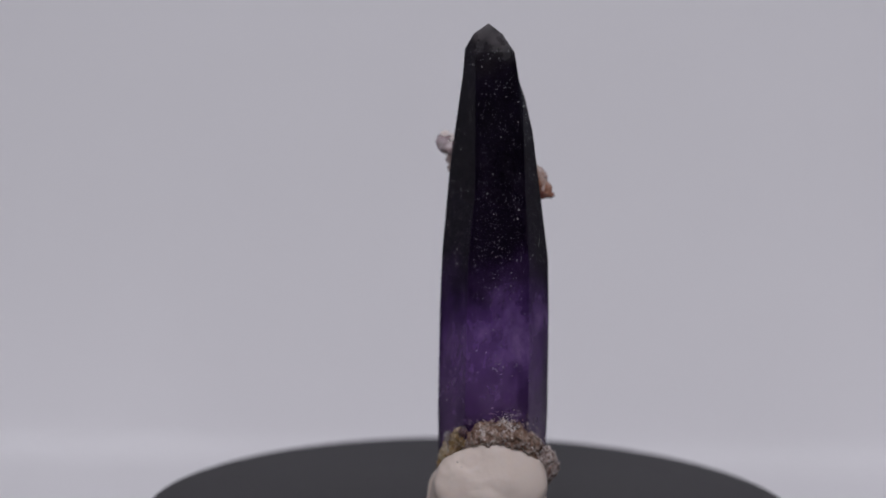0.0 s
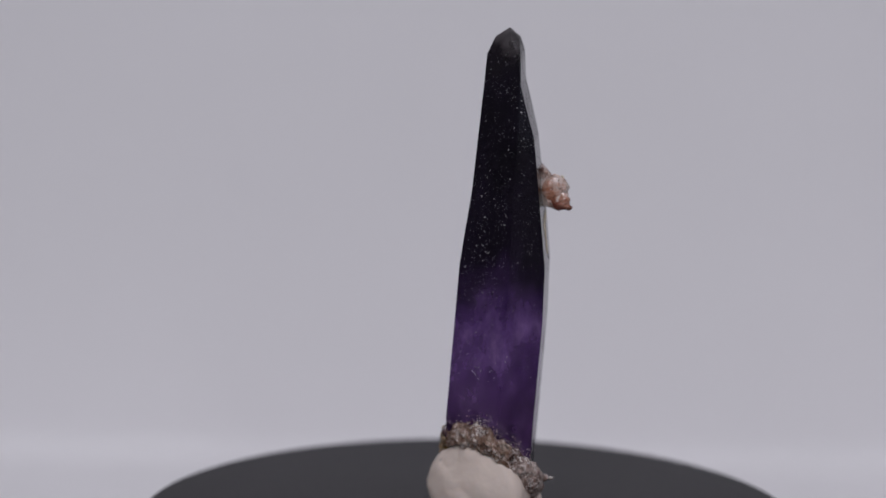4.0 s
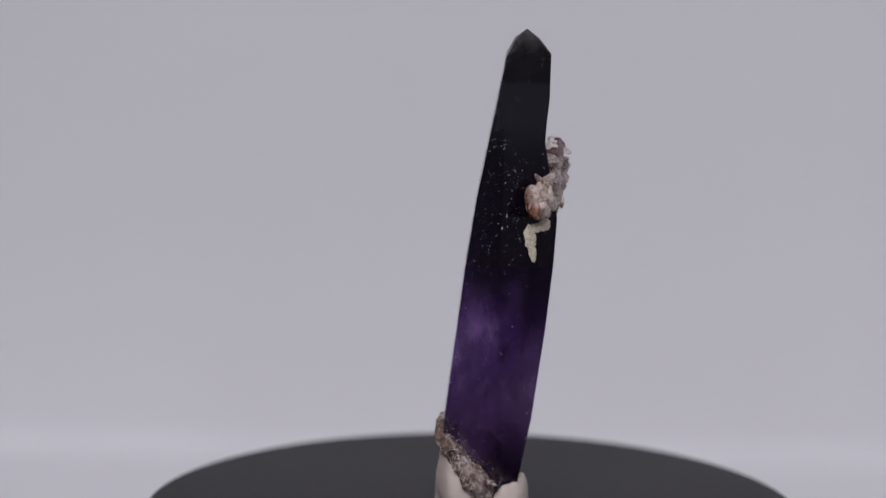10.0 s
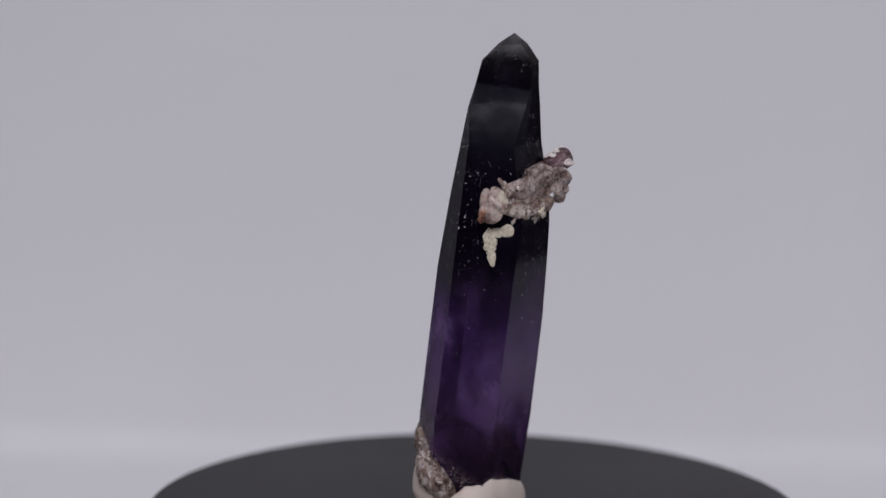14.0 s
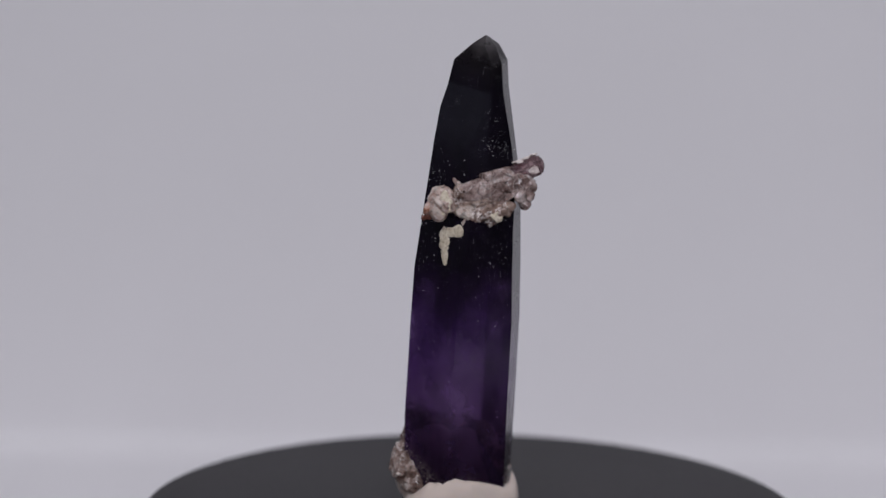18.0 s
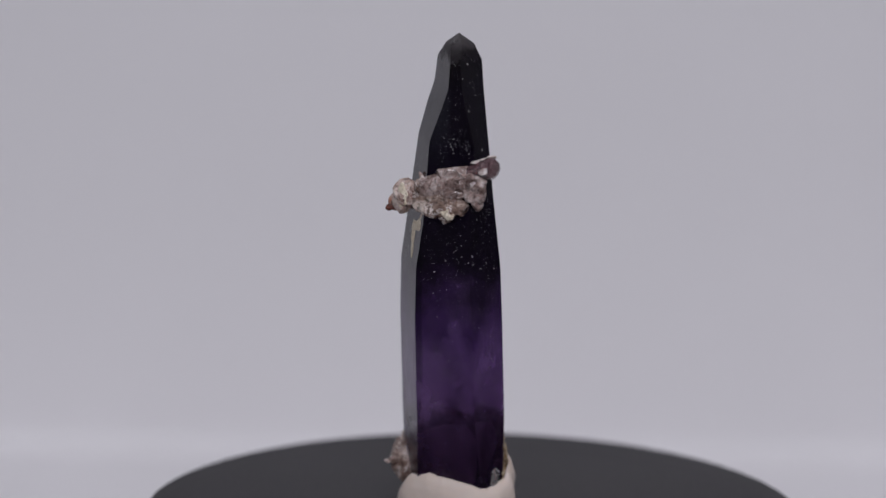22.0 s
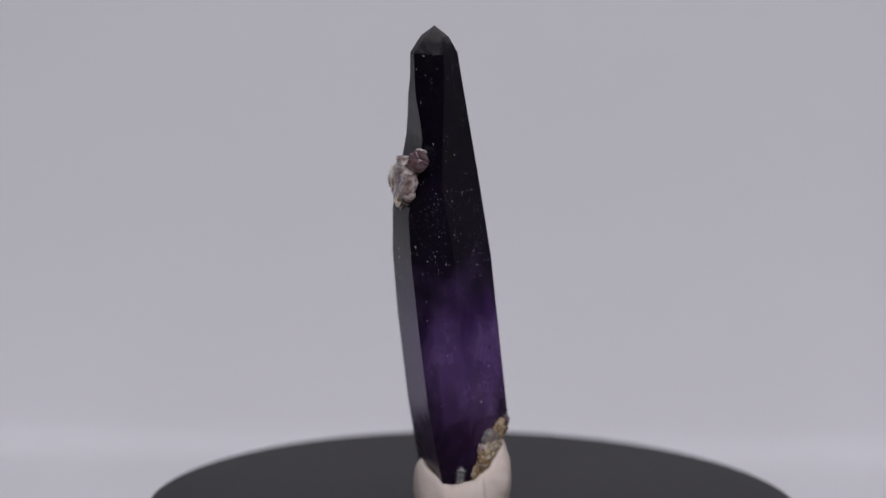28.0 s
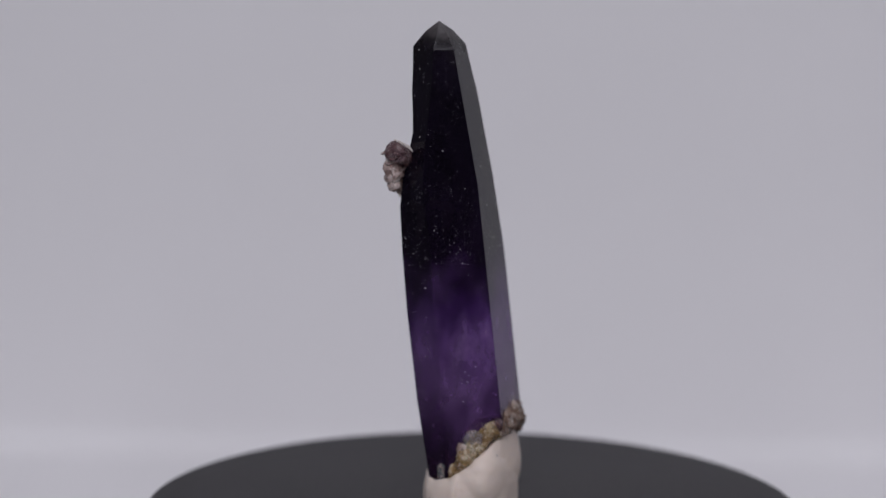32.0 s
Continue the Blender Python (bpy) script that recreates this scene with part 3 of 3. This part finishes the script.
def foot_crust(thing):
    """Druse round the broken foot: a rough band, thicker on one side, with shards on it."""
    rng = random.Random(23)
    n, m = 560, 40
    at = [(*on_face(k, s, z), r) for k, s, z, r in RIM]
    places = []
    for i in range(n + 1):
        f = i / n * (len(RIM) - 1)
        j = min(int(f), len(RIM) - 2)
        q = f - j
        places.append((at[j][0].lerp(at[j + 1][0], q), at[j][1].lerp(at[j + 1][1], q).normalized(), at[j][2] * (1 - q) + at[j + 1][2] * q))
    spans = (("ochre_druse", 0, int(n * 0.32), OCHRE, "ochre-gold druse"), ("grey_druse", int(n * 0.32), int(n * 0.62), CRUST, "brown glassy druse with white frost"), ("pale_druse", int(n * 0.62), n, FROSTED, "brown druse with lacy white frost"))
    for name, a, b, mat, label in spans:
        bm = bmesh.new()
        rings = []
        for i in range(a, b + 1):
            p, out, r = places[i]
            fade = min(1.0, 0.25 + 6.0 * min(i / n, 1 - i / n))
            swell = 0.62 + 0.28 * math.exp(-((i / n * 14 - 10.3) / 1.2) ** 2)   # bulges where two faces meet
            ring = []
            for j in range(m):
                t = 2 * math.pi * j / m
                q = p / MM + (out * math.cos(t) * swell + Vector((0, 0, 1)) * math.sin(t)) * r * fade - out * 0.25
                near = noise.voronoi(q * 0.62)[0]
                fine = noise.voronoi(q * 2.3)[0]
                push = 0.9 * (near[1] - near[0]) - 0.4 + 0.3 * (fine[1] - fine[0]) + 0.6 * noise.noise(q * 0.45) + 0.3 * abs(noise.noise(q * 2.4))
                q += (out * math.cos(t) + Vector((0, 0, 1)) * math.sin(t)) * push * fade
                ring.append(bm.verts.new(q * MM))
            rings.append(ring)
        for ra, rb in zip(rings, rings[1:]):
            for j in range(m):
                bm.faces.new((ra[j], ra[(j + 1) % m], rb[(j + 1) % m], rb[j]))
        bm.faces.new(rings[0][::-1])
        bm.faces.new(rings[-1])
        part(name, bm, mat, thing, label, smooth=True, split=0.6)
    # feathery frost above the band, lying on the faces
    flakes = []
    for _ in range(300):
        k, s, z, r = RIM[rng.choice((3, 5, 6, 6, 6, 7, 7, 8, 8, 9, 9, 10, 10, 11, 12, 13))]
        p, out = on_face(k, min(max(s + rng.uniform(-0.2, 0.2), 0.01), 0.99), z + r * 0.7 + abs(rng.gauss(0, 1.3)), 0.0)
        flakes.append((p, rng.uniform(0.12, 0.4) * MM, (1.0, rng.uniform(0.12, 0.4), 0.1), facing(out, rng)))
    crumbs("frost_flakes", flakes, PALE, thing, "whitish feathery frost")
    # larger pieces that stand out of it
    for x, y, z, r, ax, mat in ((5.4, -5.9, 23.0, 1.0, (3.2, 0.9, 1.6), PALE), (11.6, -5.6, 20.4, 1.2, (1.6, 0.7, 1.0), FROSTED), (17.4, 3.4, 11.4, 1.4, (1, 1, 0.8), FROSTED),
                                (18.6, 4.5, 11.3, 0.9, (1, 1, 0.5), PALE), (15.0, 2.6, 9.4, 2.0, (1, 1, 1.1), PALE), (-2.1, -5.9, 20.8, 1.3, (1, 1, 1.2), SMOKY), (-2.9, -5.6, 19.4, 1.1, (1, 1, 1), OCHRE),
                                (-5.4, -1.3, 17.6, 1.9, (0.6, 1.3, 1.3), CLEAR), (-6.5, 0.4, 13.6, 1.7, (0.8, 1.2, 1.3), OCHRE), (-7.0, 2.6, 10.8, 1.5, (0.8, 1.2, 1.1), OCHRE), (-6.1, 1.0, 15.6, 1.5, (0.6, 1.3, 1.2), PALE)):
        bm = bmesh.new()
        add_gem(bm, mm(x, y, z), r * MM, rng, 12, ax, Euler([rng.uniform(-0.2, 0.2) for _ in range(3)]).to_matrix(), 4, 0.16, 3.4)
        fused("crust_piece", bm, mat, thing, facets=0.05)
    bm = bmesh.new()
    add_point_crystal(bm, mm(-5.6, 5.6, 7.6), mm(-6.2, 5.3, 12.2), 1.3 * MM, rng)
    part("pointed_crystal", bm, CLEAR, thing)


def putty():
    """The kneaded lump that holds the crystal's foot: a thick ball on one side, a low wavy rim on the other."""
    bm = bmesh.new()
    # ball side
    for v in bmesh.ops.create_icosphere(bm, subdivisions=6, radius=1)["verts"]:
        d = v.co.copy()
        p = Vector((4.0 + d.x * 12.7, -1.8 + math.copysign(abs(d.y) ** 0.62, d.y) * 6.3, 8.4 + d.z * (12.6 if d.z > 0 else 8.6)))
        w = 0.5 * noise.noise(p * 0.15) + 0.12 * noise.noise(p * 0.45)
        dent = max(0.0, 1 - (p - Vector((-0.4, -7.6, 16.0))).length / 4.6)
        arc = math.hypot(p.x + 0.6, p.z - 15.8)
        fold = math.exp(-((arc - 2.3 - 0.3 * noise.noise(p * 0.8)) / 0.4) ** 2) * (p.y < -2 and p.z < 17.6)
        seam = math.exp(-((p.x + 4.6 + 0.25 * (p.z - 16) + 0.5 * noise.noise(p * 0.6)) / 0.45) ** 2) * (p.y < -2) * max(0.0, min(1.0, (p.z - 14.0) / 2))
        if p.x < 1.0:   # the lip dips where the ochre crust comes out
            top = float(np.interp(p.y, (-7, -2.6, -1, 2.4, 6), (19, 16, 12.4, 8.7, 7.6)))
            p.z -= max(0.0, p.z - top) * min(1.0, (1.0 - p.x) / 3) * 0.95
            p.z -= min(2.1, (1.0 - p.x) * 0.33) * max(0.0, min(1.0, (p.z - 9.0) / 6))
        v.co = (p + d * (w - 0.5 * dent - 0.22 * fold - 0.18 * seam)) * MM
    # rim side
    n, cx, cy = 144, 3.4, 1.5
    turns = (0, 12, 27, 45, 63, 80, 100, 121, 145, 160, 172, 182, 194, 201, 215, 230, 270, 320, 345, 360)
    rim = (6.0, 6.8, 9.4, 10.4, 11.0, 10.4, 10.1, 9.0, 7.8, 8.7, 9.3, 10.8, 12.1, 13.8, 12.6, 11.0, 10.0, 8.0, 6.4, 6.0)
    rings = []
    for u, v in ((0.84, 0.0), (0.93, 0.03), (0.985, 0.14), (1.0, 0.30), (1.0, 0.5), (0.985, 0.68), (0.955, 0.84), (0.91, 0.95), (0.85, 1.0), (0.79, 0.96), (0.72, 0.88), (0.4, 0.82), (0.0, 0.8)):
        ring = []
        for i in range(n):
            a = 2 * math.pi * i / n
            h = float(np.interp(math.degrees(a), turns, rim))
            full = 1 / math.sqrt((math.cos(a) / (12.6 if math.sin(a) < 0 else 13.3)) ** 2 + (math.sin(a) / (10.0 if math.sin(a) < 0 else 10.6)) ** 2)
            p = Vector((cx + full * u * math.cos(a), cy + full * u * math.sin(a), h * v))
            if v > 0.02:
                w = 0.8 * noise.noise(p * 0.16) + 0.15 * noise.noise(p * 0.4 + Vector((7, 0, 0)))
                p += Vector((math.cos(a), math.sin(a), 0)) * w * 0.7 * u
                p.z += v * (0.25 * noise.noise(Vector((math.cos(a) * 3, math.sin(a) * 3, 4.0))) + 0.35 * noise.noise(Vector((math.cos(a) * 7, math.sin(a) * 7, 1.0))))
            ring.append(bm.verts.new(p * MM))
        rings.append(ring)
    for a, b in zip(rings, rings[1:]):
        for i in range(n):
            bm.faces.new((a[i], a[(i + 1) % n], b[(i + 1) % n], b[i]))
    bm.faces.new(rings[0][::-1])
    bmesh.ops.remove_doubles(bm, verts=bm.verts[:], dist=1e-6)
    ob = part("putty_lump", bm, PUTTY, smooth=True)
    fuse = ob.modifiers.new("kneaded_together", "REMESH")
    fuse.mode, fuse.voxel_size, fuse.use_smooth_shade = "VOXEL", 0.0003, True
    soft = ob.modifiers.new("soft", "SMOOTH")
    soft.factor, soft.iterations = 0.5, 10
    return tagged(ob, "kneaded off-white putty lump gripping the crystal's foot", "putty")


backdrop()
room()
PLATE_TOP = turntable()
CRYSTAL, BODY = crystal()
cluster(CRYSTAL)
foot_crust(CRYSTAL)
LUMP = putty()

TURN = (
    (0, 0.00), (1, -8.65), (2, -17.90), (3, -26.93), (3.5, -31.16), (5.5, -48.29), (6, -52.79), (7, -61.66), (8, -71.15), (8.5, -76.04),
    (9, -81.05), (9.5, -85.70), (10, -90.35), (11, -99.64), (12, -109.19), (13, -118.90), (14, -127.70), (14.5, -132.05), (16.5, -147.88), (17, -152.02),
    (18, -160.72), (19, -169.18), (20, -177.81), (21, -186.22), (22, -195.07), (23, -202.45), (23.5, -206.71), (24, -211.40), (25, -221.71), (25.5, -226.11),
    (27.5, -244.86), (28, -249.65), (29, -258.58), (30, -267.75), (31, -277.20), (32, -287.52),
)


def motions():
    """The plate turns clockwise, seen from above, and carries putty and crystal with it."""
    for ob in (PLATE_TOP, CRYSTAL, LUMP):
        walk(ob, [(t, pose(0, 0, 0, 0, 0, a)) for t, a in TURN])


motions()
